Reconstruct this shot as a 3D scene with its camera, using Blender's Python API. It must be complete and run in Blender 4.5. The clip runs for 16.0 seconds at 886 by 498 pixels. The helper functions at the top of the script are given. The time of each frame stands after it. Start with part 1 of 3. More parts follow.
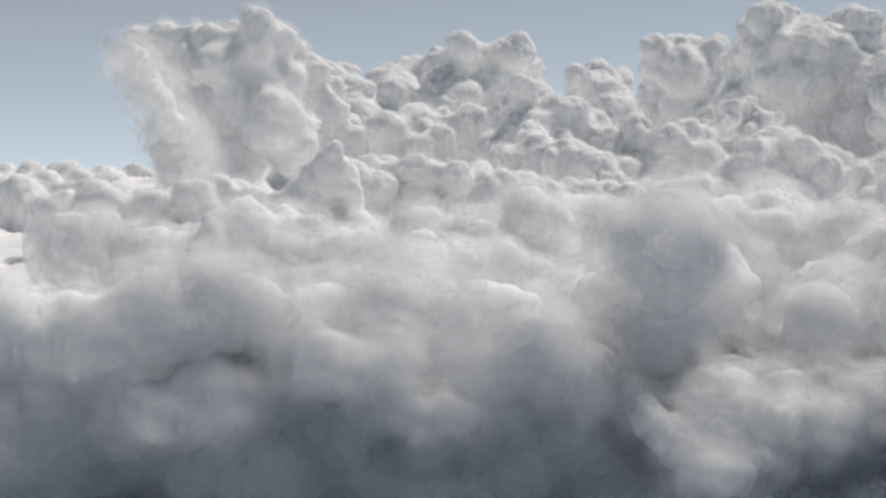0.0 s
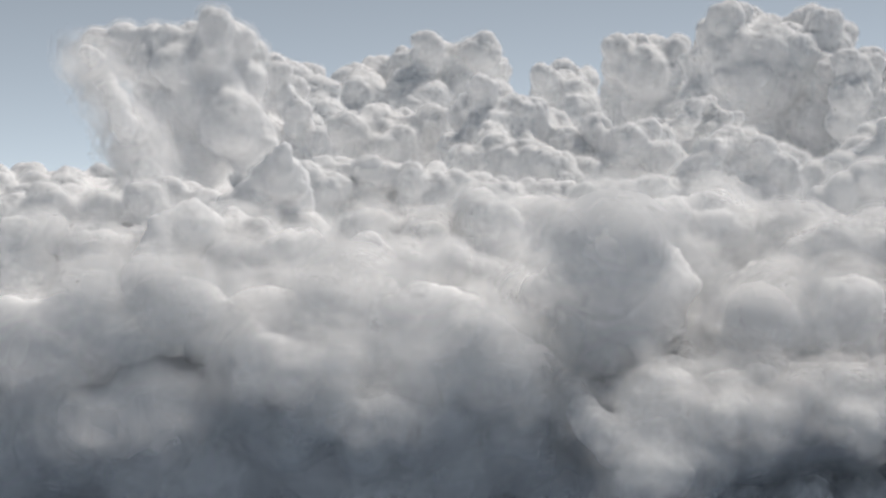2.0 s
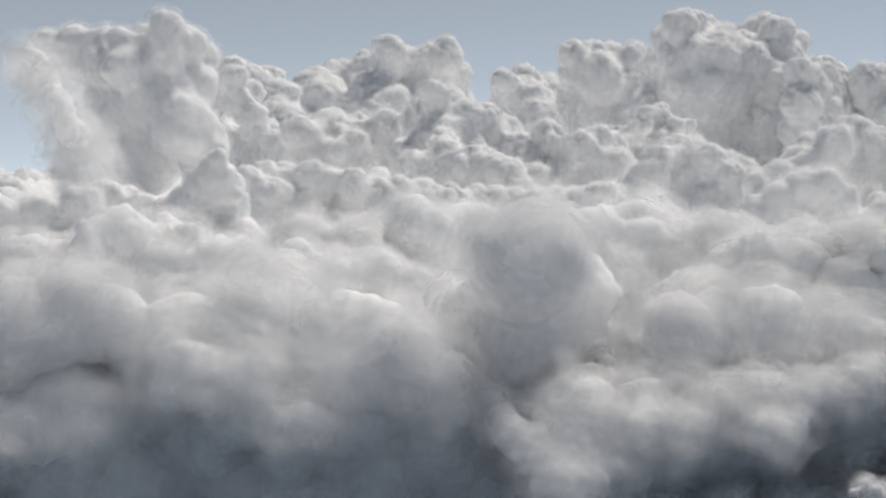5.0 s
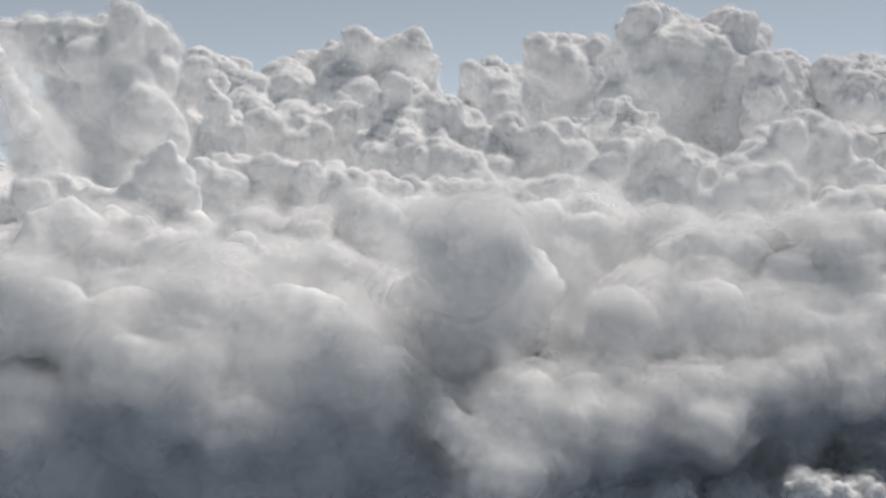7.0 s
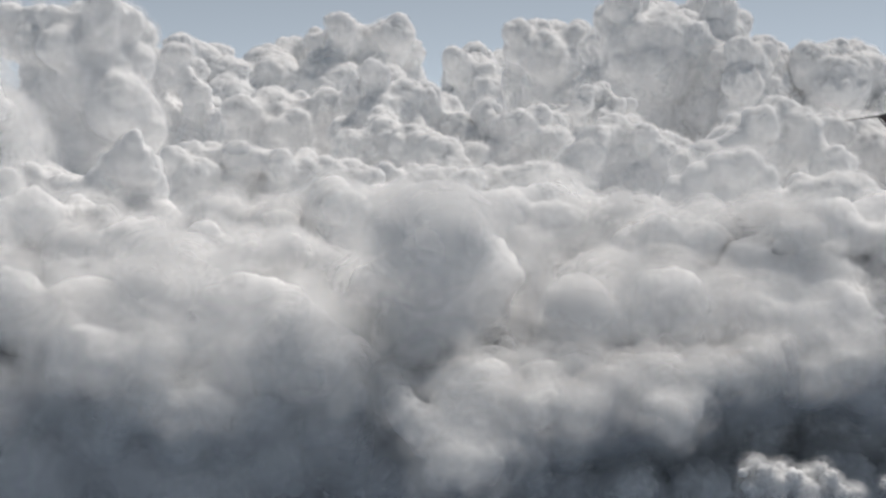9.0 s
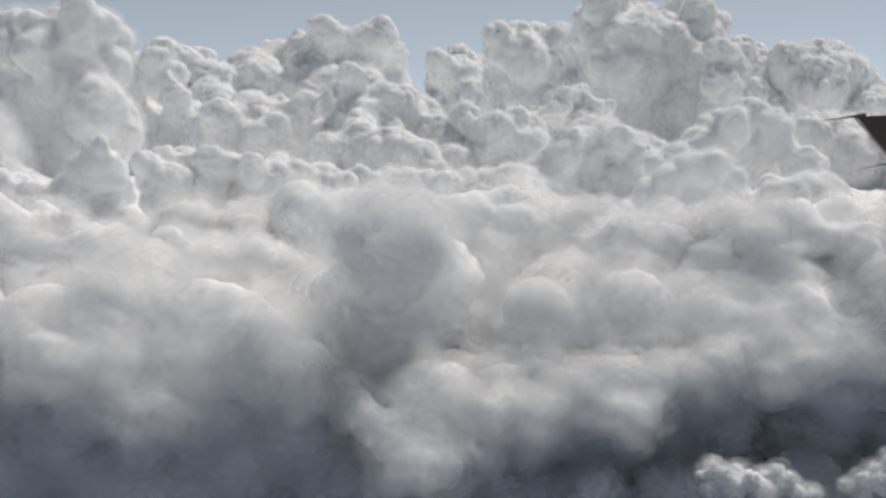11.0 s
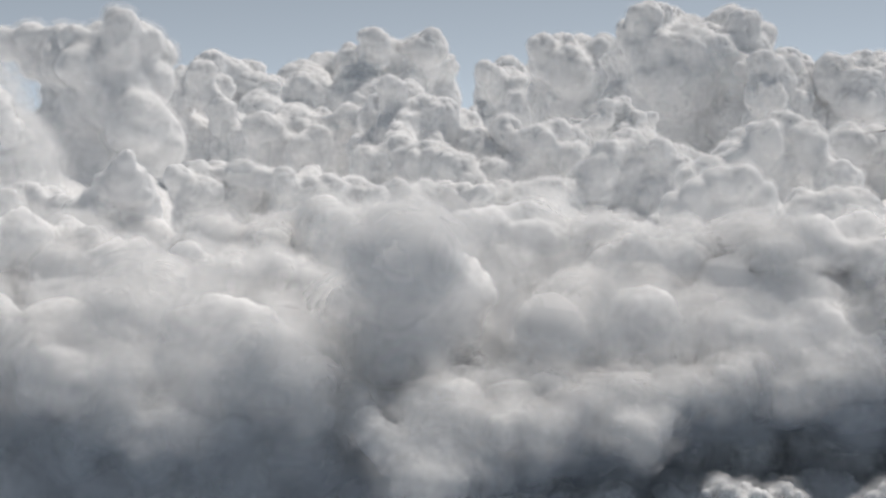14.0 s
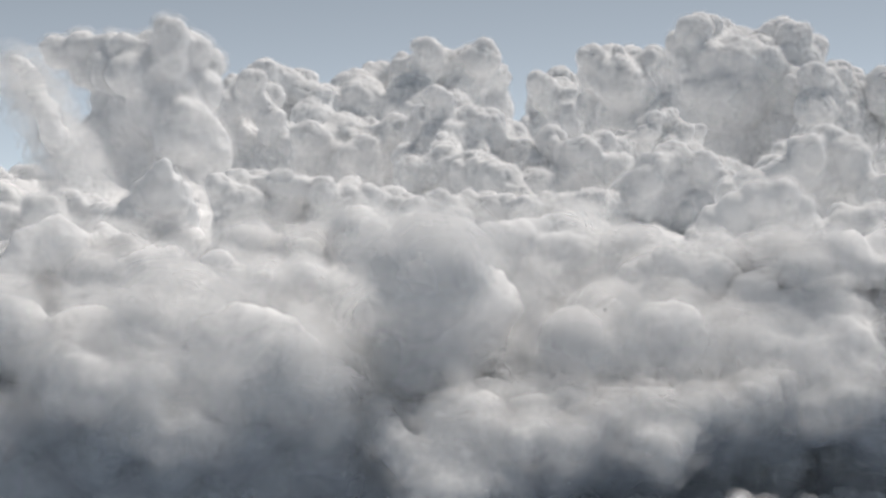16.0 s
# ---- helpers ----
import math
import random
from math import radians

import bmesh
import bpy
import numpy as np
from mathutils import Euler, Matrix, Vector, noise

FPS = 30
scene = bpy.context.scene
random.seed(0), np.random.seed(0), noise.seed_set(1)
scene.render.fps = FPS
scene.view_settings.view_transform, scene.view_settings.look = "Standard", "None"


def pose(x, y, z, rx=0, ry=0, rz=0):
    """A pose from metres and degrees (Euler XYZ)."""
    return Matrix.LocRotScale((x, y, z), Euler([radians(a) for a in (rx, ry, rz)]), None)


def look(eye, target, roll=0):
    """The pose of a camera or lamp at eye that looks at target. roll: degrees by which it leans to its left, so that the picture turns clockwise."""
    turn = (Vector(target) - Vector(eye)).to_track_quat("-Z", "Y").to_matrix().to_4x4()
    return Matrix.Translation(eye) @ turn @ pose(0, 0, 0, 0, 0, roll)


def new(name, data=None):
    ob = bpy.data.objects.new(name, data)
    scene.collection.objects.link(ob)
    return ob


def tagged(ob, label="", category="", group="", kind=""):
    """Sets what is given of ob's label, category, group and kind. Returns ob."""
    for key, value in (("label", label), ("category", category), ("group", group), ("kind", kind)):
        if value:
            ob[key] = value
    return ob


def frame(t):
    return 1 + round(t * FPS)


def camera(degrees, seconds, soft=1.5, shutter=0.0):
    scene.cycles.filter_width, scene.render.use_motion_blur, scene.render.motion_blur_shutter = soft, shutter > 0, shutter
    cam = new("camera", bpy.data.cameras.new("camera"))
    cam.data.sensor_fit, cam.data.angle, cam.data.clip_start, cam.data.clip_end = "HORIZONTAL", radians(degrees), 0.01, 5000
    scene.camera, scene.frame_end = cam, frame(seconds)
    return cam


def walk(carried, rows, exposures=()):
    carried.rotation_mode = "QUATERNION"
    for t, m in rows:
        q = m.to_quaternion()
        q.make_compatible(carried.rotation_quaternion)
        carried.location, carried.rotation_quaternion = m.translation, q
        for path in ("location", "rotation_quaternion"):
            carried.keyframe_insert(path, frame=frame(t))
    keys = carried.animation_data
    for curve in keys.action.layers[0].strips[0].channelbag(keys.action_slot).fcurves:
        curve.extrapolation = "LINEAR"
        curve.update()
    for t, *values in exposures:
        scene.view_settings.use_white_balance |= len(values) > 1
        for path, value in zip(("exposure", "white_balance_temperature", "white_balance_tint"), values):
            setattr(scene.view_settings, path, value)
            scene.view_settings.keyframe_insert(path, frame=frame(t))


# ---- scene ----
# Camera: a window seat, gliding past the clouds at a constant pace.
cam = camera(34, 16.0, soft=2.4)
PATH = [
    (0, (0.000, -0.000, 100.000), (0.000, 99.849, 94.510), 0.00),
    (0.5, (0.875, -0.108, 100.089), (1.395, 99.737, 94.545), -0.12),
    (1, (1.750, -0.215, 100.178), (2.798, 99.624, 94.619), -0.17),
    (1.5, (2.625, -0.323, 100.267), (4.188, 99.509, 94.697), -0.22),
    (2, (3.500, -0.431, 100.356), (5.604, 99.394, 94.828), -0.23),
    (2.5, (4.375, -0.539, 100.445), (7.004, 99.280, 95.029), -0.23),
    (3, (5.250, -0.646, 100.533), (8.378, 99.165, 95.243), -0.20),
    (3.5, (6.125, -0.754, 100.622), (9.679, 99.045, 95.377), -0.24),
    (6, (10.500, -1.292, 101.067), (15.905, 98.417, 95.692), 0.50),
    (6.5, (11.375, -1.400, 101.156), (17.405, 98.264, 95.615), 0.46),
    (7, (12.250, -1.508, 101.245), (18.870, 98.102, 95.407), 0.36),
    (7.5, (13.125, -1.616, 101.334), (20.198, 97.941, 95.129), 0.25),
    (8, (14.000, -1.723, 101.423), (21.292, 97.796, 94.882), 0.23),
    (8.5, (14.875, -1.831, 101.511), (22.313, 97.664, 94.771), 0.16),
    (9, (15.750, -1.939, 101.600), (23.303, 97.544, 94.807), 0.21),
    (11.5, (20.125, -2.477, 102.045), (28.885, 96.915, 95.375), -0.27),
    (12, (21.000, -2.585, 102.134), (30.032, 96.777, 95.380), -0.30),
    (12.5, (21.875, -2.693, 102.223), (30.882, 96.674, 95.498), -0.30),
    (13, (22.750, -2.800, 102.312), (30.957, 96.650, 95.803), -0.31),
    (13.5, (23.625, -2.908, 102.401), (30.308, 96.676, 96.212), -0.21),
    (14, (24.500, -3.016, 102.489), (29.295, 96.696, 96.611), -0.18),
    (14.5, (25.375, -3.123, 102.578), (28.543, 96.668, 96.958), -0.09),
    (15, (26.250, -3.231, 102.667), (28.369, 96.599, 97.248), 0.05),
    (15.5, (27.125, -3.339, 102.756), (28.649, 96.510, 97.471), 0.25),
    (16, (28.000, -3.447, 102.845), (29.150, 96.410, 97.611), 0.36),
]
walk(cam, [(t, look(eye, target, roll)) for t, eye, target, roll in PATH])

# Daylight: high sun behind the clouds, hazy sky.
SUN_HEIGHT, SUN_TURN = 64.0, 50.0   # degrees above the horizon, degrees right of straight ahead
world = bpy.data.worlds.new("sky")
scene.world = world
world.use_nodes = True
wn, wl = world.node_tree.nodes, world.node_tree.links
sky = wn.new("ShaderNodeTexSky")
sky.sky_type = "NISHITA"
sky.sun_disc = False
sky.sun_elevation, sky.sun_rotation = radians(SUN_HEIGHT), radians(SUN_TURN)
sky.altitude, sky.air_density, sky.dust_density, sky.ozone_density = 8000, 1.0, 1.5, 1.0
where = wn.new("ShaderNodeTexCoord")
lift = wn.new("ShaderNodeVectorMath")      # the clear band lies well above the hazy horizon
lift.operation = "ADD"
lift.inputs[1].default_value = (0, 0, 0.06)
wl.new(where.outputs["Generated"], lift.inputs[0])
wl.new(lift.outputs[0], sky.inputs["Vector"])
haze = wn.new("ShaderNodeHueSaturation")   # thin high haze greys the blue
haze.inputs["Saturation"].default_value = 0.38
haze.inputs["Hue"].default_value = 0.477
wl.new(sky.outputs[0], haze.inputs["Color"])
wl.new(haze.outputs[0], wn["Background"].inputs[0])
wn["Background"].inputs[1].default_value = 0.16
scene.cycles.transparent_max_bounces = 64
scene.cycles.max_bounces, scene.cycles.diffuse_bounces, scene.cycles.transmission_bounces = 12, 9, 9
scene.view_settings.exposure = -0.5

sun_data = bpy.data.lights.new("sun", "SUN")
sun_data.energy, sun_data.angle, sun_data.color = 3.5, radians(0.6), (1.0, 0.935, 0.875)
sun = new("sun", sun_data)
a, e = radians(SUN_TURN), radians(SUN_HEIGHT)
sun.matrix_world = look((0, 0, 0), (-math.sin(a) * math.cos(e), -math.cos(a) * math.cos(e), -math.sin(e)))


# ---- materials ----
def material(name):
    m = bpy.data.materials.new(name)
    m.use_nodes = True
    return m, m.node_tree.nodes, m.node_tree.links, m.node_tree.nodes["Principled BSDF"]


def noise_node(n, l, scale, detail, geo):
    t = n.new("ShaderNodeTexNoise")
    t.inputs["Scale"].default_value = scale
    t.inputs["Detail"].default_value = detail
    l.new(geo.outputs["Position"], t.inputs["Vector"])
    return t


def cloud_material(name, grain, radius, white):
    """Dense cloud: white droplets that scatter light deep below the surface."""
    m, n, l, p = material(name)
    p.inputs["Roughness"].default_value = 1.0
    p.inputs["Specular IOR Level"].default_value = 0.0
    p.inputs["Subsurface Weight"].default_value = 1.0
    p.inputs["Subsurface Radius"].default_value = (1, 1, 1)
    p.inputs["Subsurface Scale"].default_value = radius
    geo = n.new("ShaderNodeNewGeometry")
    big = noise_node(n, l, 0.02 / grain, 6, geo)
    ramp = n.new("ShaderNodeValToRGB")
    ramp.color_ramp.elements[0].color = (white - 0.05, white - 0.045, white - 0.035, 1)
    ramp.color_ramp.elements[1].color = (white, white, white - 0.005, 1)
    l.new(big.outputs["Fac"], ramp.inputs["Fac"])
    l.new(ramp.outputs[0], p.inputs["Base Color"])
    return m


def veil_material(name, grain, most):
    """Thin mist round a cloud: torn by noise, half of the light goes through."""
    m, n, l, p = material(name)
    n.remove(p)
    geo = n.new("ShaderNodeNewGeometry")
    layer = n.new("ShaderNodeAttribute")
    layer.attribute_name = "layer"
    tear = noise_node(n, l, 0.16 / grain, 5, geo)
    level = n.new("ShaderNodeMapRange")
    level.interpolation_type = "SMOOTHSTEP"
    level.inputs["From Min"].default_value, level.inputs["From Max"].default_value = 0.36, 0.66
    l.new(tear.outputs["Fac"], level.inputs["Value"])
    thin = n.new("ShaderNodeMath")
    thin.operation = "MULTIPLY"
    l.new(level.outputs[0], thin.inputs[0])
    l.new(layer.outputs["Fac"], thin.inputs[1])
    amount = n.new("ShaderNodeMath")
    amount.operation = "MULTIPLY"
    amount.inputs[1].default_value = most
    l.new(thin.outputs[0], amount.inputs[0])
    clear, front, back = n.new("ShaderNodeBsdfTransparent"), n.new("ShaderNodeBsdfDiffuse"), n.new("ShaderNodeBsdfTranslucent")
    for q in (front, back):
        q.inputs["Color"].default_value = (0.985, 0.985, 0.985, 1)
    both, mix = n.new("ShaderNodeMixShader"), n.new("ShaderNodeMixShader")
    both.inputs[0].default_value = 0.5
    l.new(front.outputs[0], both.inputs[1])
    l.new(back.outputs[0], both.inputs[2])
    l.new(amount.outputs[0], mix.inputs[0])
    l.new(clear.outputs[0], mix.inputs[1])
    l.new(both.outputs[0], mix.inputs[2])
    l.new(mix.outputs[0], n["Material Output"].inputs["Surface"])
    return m


# family: grain in metres, scattering depth, mist layers, mist reach (share of a lobe), mist density, mesh cell
FAMILY = {"far": (5.0, 3.0, 3, 0.14, 0.3, 1.15), "tower": (2.2, 1.8, 4, 0.15, 0.3, 1.0), "haze": (2.2, 4.0, 5, 0.3, 0.22, 1.2),
          "ridge": (1.8, 1.8, 4, 0.22, 0.3, 1.0), "swell": (1.8, 8.0, 8, 0.7, 0.5, 3.4), "near": (2.4, 22.0, 10, 0.9, 0.5, 4.4),
          "low": (1.2, 3.0, 6, 0.6, 0.4, 1.6), "edge": (1.8, 9.0, 9, 1.2, 0.45, 2.8), "wisp": (2.6, 8.0, 10, 1.5, 0.22, 1.6),
          "scrap": (0.7, 1.5, 7, 1.1, 0.32, 1.6)}
WHITE = {"ridge": 0.87, "swell": 0.93, "near": 0.96, "low": 0.9, "edge": 0.95, "wisp": 0.97, "scrap": 0.86}   # brightness set by base colour: near fronts lifted, distant faces and scraps dimmed
SOFT = {"edge": 12, "far": 6, "tower": 6, "ridge": 6, "haze": 8, "swell": 10, "near": 12, "low": 2, "wisp": 12, "scrap": 2}
FINISH = {"edge": 3, "far": 1, "tower": 1, "ridge": 2, "haze": 3, "swell": 2, "near": 2, "low": 1, "scrap": 1}
CROWN = {"far": (0.55, 0.36), "tower": (0.6, 0.38), "ridge": (0.55, 0.34), "haze": (0.36, 0.3)}   # rise of the heads on sunward crowns, share of a lobe
CLOUD = {k: cloud_material(k + "_cloud", v[0], v[1], WHITE.get(k, 0.87)) for k, v in FAMILY.items()}
VEIL = {k: veil_material(k + "_mist", v[0], v[4]) for k, v in FAMILY.items() if v[2]}

sea, n, l, p = material("sea")
p.inputs["Base Color"].default_value = (0.09, 0.12, 0.17, 1)
p.inputs["Roughness"].default_value = 0.25
waves = n.new("ShaderNodeTexNoise")
waves.inputs["Scale"].default_value = 0.3
waves.inputs["Detail"].default_value = 8
bump = n.new("ShaderNodeBump")
bump.inputs["Strength"].default_value = 0.38
l.new(waves.outputs["Fac"], bump.inputs["Height"])
l.new(bump.outputs[0], p.inputs["Normal"])


# ---- clouds ----
def ball(steps):
    bm = bmesh.new()
    bmesh.ops.create_icosphere(bm, subdivisions=steps, radius=1)
    v = np.array([w.co[:] for w in bm.verts])
    f = np.array([[w.index for w in q.verts] for q in bm.faces])
    bm.free()
    return v, f


BALLS = {2: ball(2), 3: ball(3)}


def heap(balls):
    """One mesh of many balls (centre, radius, steps)."""
    vs, fs, at = [], [], 0
    for c, r, steps in balls:
        v, f = BALLS[steps]
        vs.append(v * r + np.array(c))
        fs.append(f + at)
        at += len(v)
    vs, fs = np.concatenate(vs), np.concatenate(fs)
    me = bpy.data.meshes.new("heap")
    me.from_pydata(vs.tolist(), [], fs.tolist())
    return me


def texture(kind, size, depth=2):
    t = bpy.data.textures.new(kind.lower(), kind)
    t.noise_scale = size
    if kind == "CLOUDS":
        t.noise_depth = depth
    return t


def baked(me, mods):
    """The mesh with modifiers applied: (type, settings) rows."""
    tmp = new("tmp", me)
    for kind, put in mods:
        put(tmp.modifiers.new(kind, kind))
    dg = bpy.context.evaluated_depsgraph_get()
    out = bpy.data.meshes.new_from_object(tmp.evaluated_get(dg), depsgraph=dg)
    bpy.data.objects.remove(tmp)
    return out


def remesh(size):
    def put(m):
        m.mode, m.voxel_size, m.use_smooth_shade = "VOXEL", size, True
    return "REMESH", put


def smooth(times):
    def put(m):
        m.factor, m.iterations = 0.5, times
    return "SMOOTH", put


def displace(kind, size, strength, mid=0.5):
    def put(m):
        m.texture, m.texture_coords, m.strength, m.mid_level = texture(kind, size), "GLOBAL", strength, mid
    return "DISPLACE", put


def swollen(by):
    def put(m):
        m.strength, m.mid_level = by, 0.0
    return "DISPLACE", put


def jitter(ix, iy, iz, salt):
    """Even pseudo-random numbers 0..1 for cells of a lattice."""
    h = (ix * 73856093) ^ (iy * 19349663) ^ (iz * 83492791) ^ (salt * 2654435)
    h = (h ^ (h >> 13)) * 1274126177 & 0x7FFFFFFF
    h = (h ^ (h >> 15)) * 1911520717 & 0x7FFFFFFF
    return (h >> 3 & 0xFFFFF) / 0xFFFFF


def puffs(co, size, salt):
    """Round heads, 1 at their middle and about 0 in the creases between them."""
    q = co / size
    cell = np.floor(q).astype(np.int64)
    best = np.full(len(co), 9.0)
    for dx in (-1, 0, 1):
        for dy in (-1, 0, 1):
            for dz in (-1, 0, 1):
                c = cell + np.array((dx, dy, dz))
                j = np.stack([jitter(c[:, 0], c[:, 1], c[:, 2], salt + k) for k in (1, 2, 3)], 1)
                best = np.minimum(best, ((c + j - q) ** 2).sum(1))
    return np.sqrt(1 - np.minimum(best * 1.1, 1))


def billows(co, size, salt):
    """Smooth lattice noise, -1 to 1."""
    q = co / size
    cell = np.floor(q).astype(np.int64)
    f = q - cell
    f = f * f * (3 - 2 * f)
    out = np.zeros(len(co))
    for dx in (0, 1):
        for dy in (0, 1):
            for dz in (0, 1):
                w = np.abs(1 - dx - f[:, 0]) * np.abs(1 - dy - f[:, 1]) * np.abs(1 - dz - f[:, 2])
                out += w * jitter(cell[:, 0] + dx, cell[:, 1] + dy, cell[:, 2] + dz, salt)
    return out * 2 - 1


def places(me):
    co, no = np.empty(len(me.vertices) * 3), np.empty(len(me.vertices) * 3)
    me.vertices.foreach_get("co", co)
    me.vertex_normals.foreach_get("vector", no)
    return co.reshape(-1, 3), no.reshape(-1, 3)


def moved(me, co):
    me.vertices.foreach_set("co", co.ravel())
    me.update()


def whole(me):
    """Only the largest connected piece of a mesh of quads."""
    count = len(me.vertices)
    ends = np.empty(len(me.edges) * 2, np.int32)
    me.edges.foreach_get("vertices", ends)
    a, b = ends.reshape(-1, 2).T
    mark = np.arange(count)
    while True:
        low = np.minimum(mark[a], mark[b])
        was = mark.copy()
        np.minimum.at(mark, mark[a], low)
        np.minimum.at(mark, mark[b], low)
        mark = mark[mark]
        if (mark == was).all():
            break
    keep = mark == np.bincount(mark, minlength=count).argmax()
    if keep.all():
        return me
    co, _ = places(me)
    index = np.cumsum(keep) - 1
    faces = np.empty(len(me.polygons) * 4, np.int32)
    me.polygons.foreach_get("vertices", faces)
    faces = faces.reshape(-1, 4)
    out = bpy.data.meshes.new(me.name)
    out.from_pydata(co[keep].tolist(), [], index[faces[keep[faces[:, 0]]]].tolist())
    return out


def linked(lobes):
    """Balls that join every lobe to the nearest one before it, so that the cloud is one body."""
    out = []
    for k in range(1, len(lobes)):
        p, r = Vector(lobes[k][:3]), lobes[k][3]
        q = min(lobes[:k], key=lambda o: (Vector(o[:3]) - p).length - o[3])
        gap = Vector(q[:3]) - p
        steps = int(gap.length / (0.5 * min(r, q[3])))
        for j in range(1, steps):
            out.append((p + gap * j / steps, 0.62 * min(r, q[3]), 2))
    return out


def cumulus(name, label, family, fine, cell, lobes):
    """A cumulus cloud: great smooth lobes whose sunward crowns are grown over with smaller and smaller heads."""
    salt = len(label) * 131 + int(abs(lobes[0][0]) * 7)
    rng = random.Random(salt)
    balls = linked(lobes)
    mean = sum(q[3] for q in lobes) / len(lobes)
    crisp = family in CROWN
    for x, y, z, r in lobes:
        core = 0.34 if family == "wisp" else 0.92
        r *= core / 0.92
        balls.append(((x, y, z), r * 0.92, 3))
        for _ in range(int(5 + 5 * fine) if crisp else int(8 + 10 * fine)):
            d = Vector((rng.gauss(0, 1), rng.gauss(0, 0.8), rng.gauss(0.75 if crisp else 0.35, 0.8))).normalized()
            s = r * (rng.uniform(0.26, 0.5) if crisp else rng.uniform(0.18, 0.40))
            balls.append((Vector((x, y, z)) + d * (r * 0.97 - s * 0.6), s, 2))
        if family in ("tower", "ridge", "far"):
            balls.append(((x, y + 0.5 * r, z - 1.1 * r), r * 0.9, 2))    # the cloud goes on down into the deck
    cell *= FAMILY[family][5]
    if family in ("near", "swell"):
        for x, y, z, r in lobes:
            for _ in range(3):
                k = rng.uniform(0.35, 0.6)
                balls.append(((x + rng.uniform(-1, 1) * r, y + rng.uniform(-0.8, 0.6) * r, z + rng.uniform(-0.6, 0.5) * r), r * k, 2))
    body = heap(balls)
    if family not in ("wisp", "low", "scrap"):
        coarse = max(cell, mean * 0.13)
        body = whole(baked(body, [remesh(coarse)]))
        body = whole(baked(body, [swollen(mean * 0.2), remesh(coarse)]))   # fills the clefts between lobes
        body = baked(body, [smooth(2), swollen(-mean * 0.16)])
    if crisp:
        me = whole(baked(body, [remesh(cell), smooth(SOFT[family])]))
        big, small = CROWN[family]
        co, no = places(me)
        up = np.clip((no[:, 2] + 0.25) / 0.8, 0, 1)
        calm = 0.65 + 0.35 * billows(co, mean * 1.6, salt + 9)
        crown = (0.24 + 0.76 * up * up * (3 - 2 * up)) * calm * min(fine, 1.2)
        co = co + no * (mean * 0.22 * billows(co, mean * 1.1, salt + 5))[:, None]
        for size, rise in ((0.95, big), (0.48, small), (0.24, small * 0.45), (0.13, small * 0.2)):
            co = co + no * (crown * mean * rise * (puffs(co, mean * size, salt) - 0.7))[:, None]
            moved(me, co)
            _, no = places(me)
        me = baked(me, [smooth(FINISH[family])])
    else:
        mods = [remesh(cell), smooth(SOFT.get(family, 3)),
                displace("CLOUDS", mean * 1.1, mean * (0.7 - 0.45 * min(fine, 1.0))),
                displace("CLOUDS", mean * 0.4, mean * (0.3 - 0.1 * min(fine, 1.0)) * (2.6 if family in ("low", "scrap") else 1)),
                displace("CLOUDS", mean * 0.14, mean * 0.05), smooth(FINISH.get(family, 2))]
        me = whole(baked(body, mods))
    me.name = name
    me.polygons.foreach_set("use_smooth", [True] * len(me.polygons))
    me.materials.clear()
    me.materials.append(CLOUD[family])
    ob = new(name, me)
    tagged(ob, label, "cloud", family + " clouds", "thing")
    layers, reach = FAMILY[family][2:4]
    if layers:
        if crisp:
            mist = whole(baked(me, [remesh(cell * 2), smooth(2)]))
        else:
            mist = whole(baked(heap([b for b in balls if b[2] > 1]), [remesh(cell * 2.2), smooth(8), displace("CLOUDS", mean * 0.7, mean * 0.35)]))
        count = len(mist.vertices)
        co, no = places(mist)
        faces = [list(q.vertices) for q in mist.polygons]
        for k in range(layers):
            puff = billows(co, mean * 0.6, salt + 17 * k)[:, None]
            vs = co + no * mean * reach * ((k + 0.6) / layers - 0.15 + 0.4 * puff)
            out = bpy.data.meshes.new("mist")
            out.from_pydata(vs.tolist(), [], faces)
            out.attributes.new("layer", "FLOAT", "POINT").data.foreach_set("value", [1.0 - 0.75 * k / layers] * count)
            out.polygons.foreach_set("use_smooth", [True] * len(faces))
            out.materials.append(VEIL[family])
            veil = new("mist", out)
            veil.parent = ob
            tagged(veil, "thin torn white mist", kind="part")
    return ob


# ---- structure ----
bm = bmesh.new()
bmesh.ops.create_grid(bm, x_segments=8, y_segments=8, size=4800)
me = bpy.data.meshes.new("water")
bm.to_mesh(me)
me.materials.append(sea)
tagged(new("water", me), "dark blue sea far below the clouds", "sea", kind="structure")

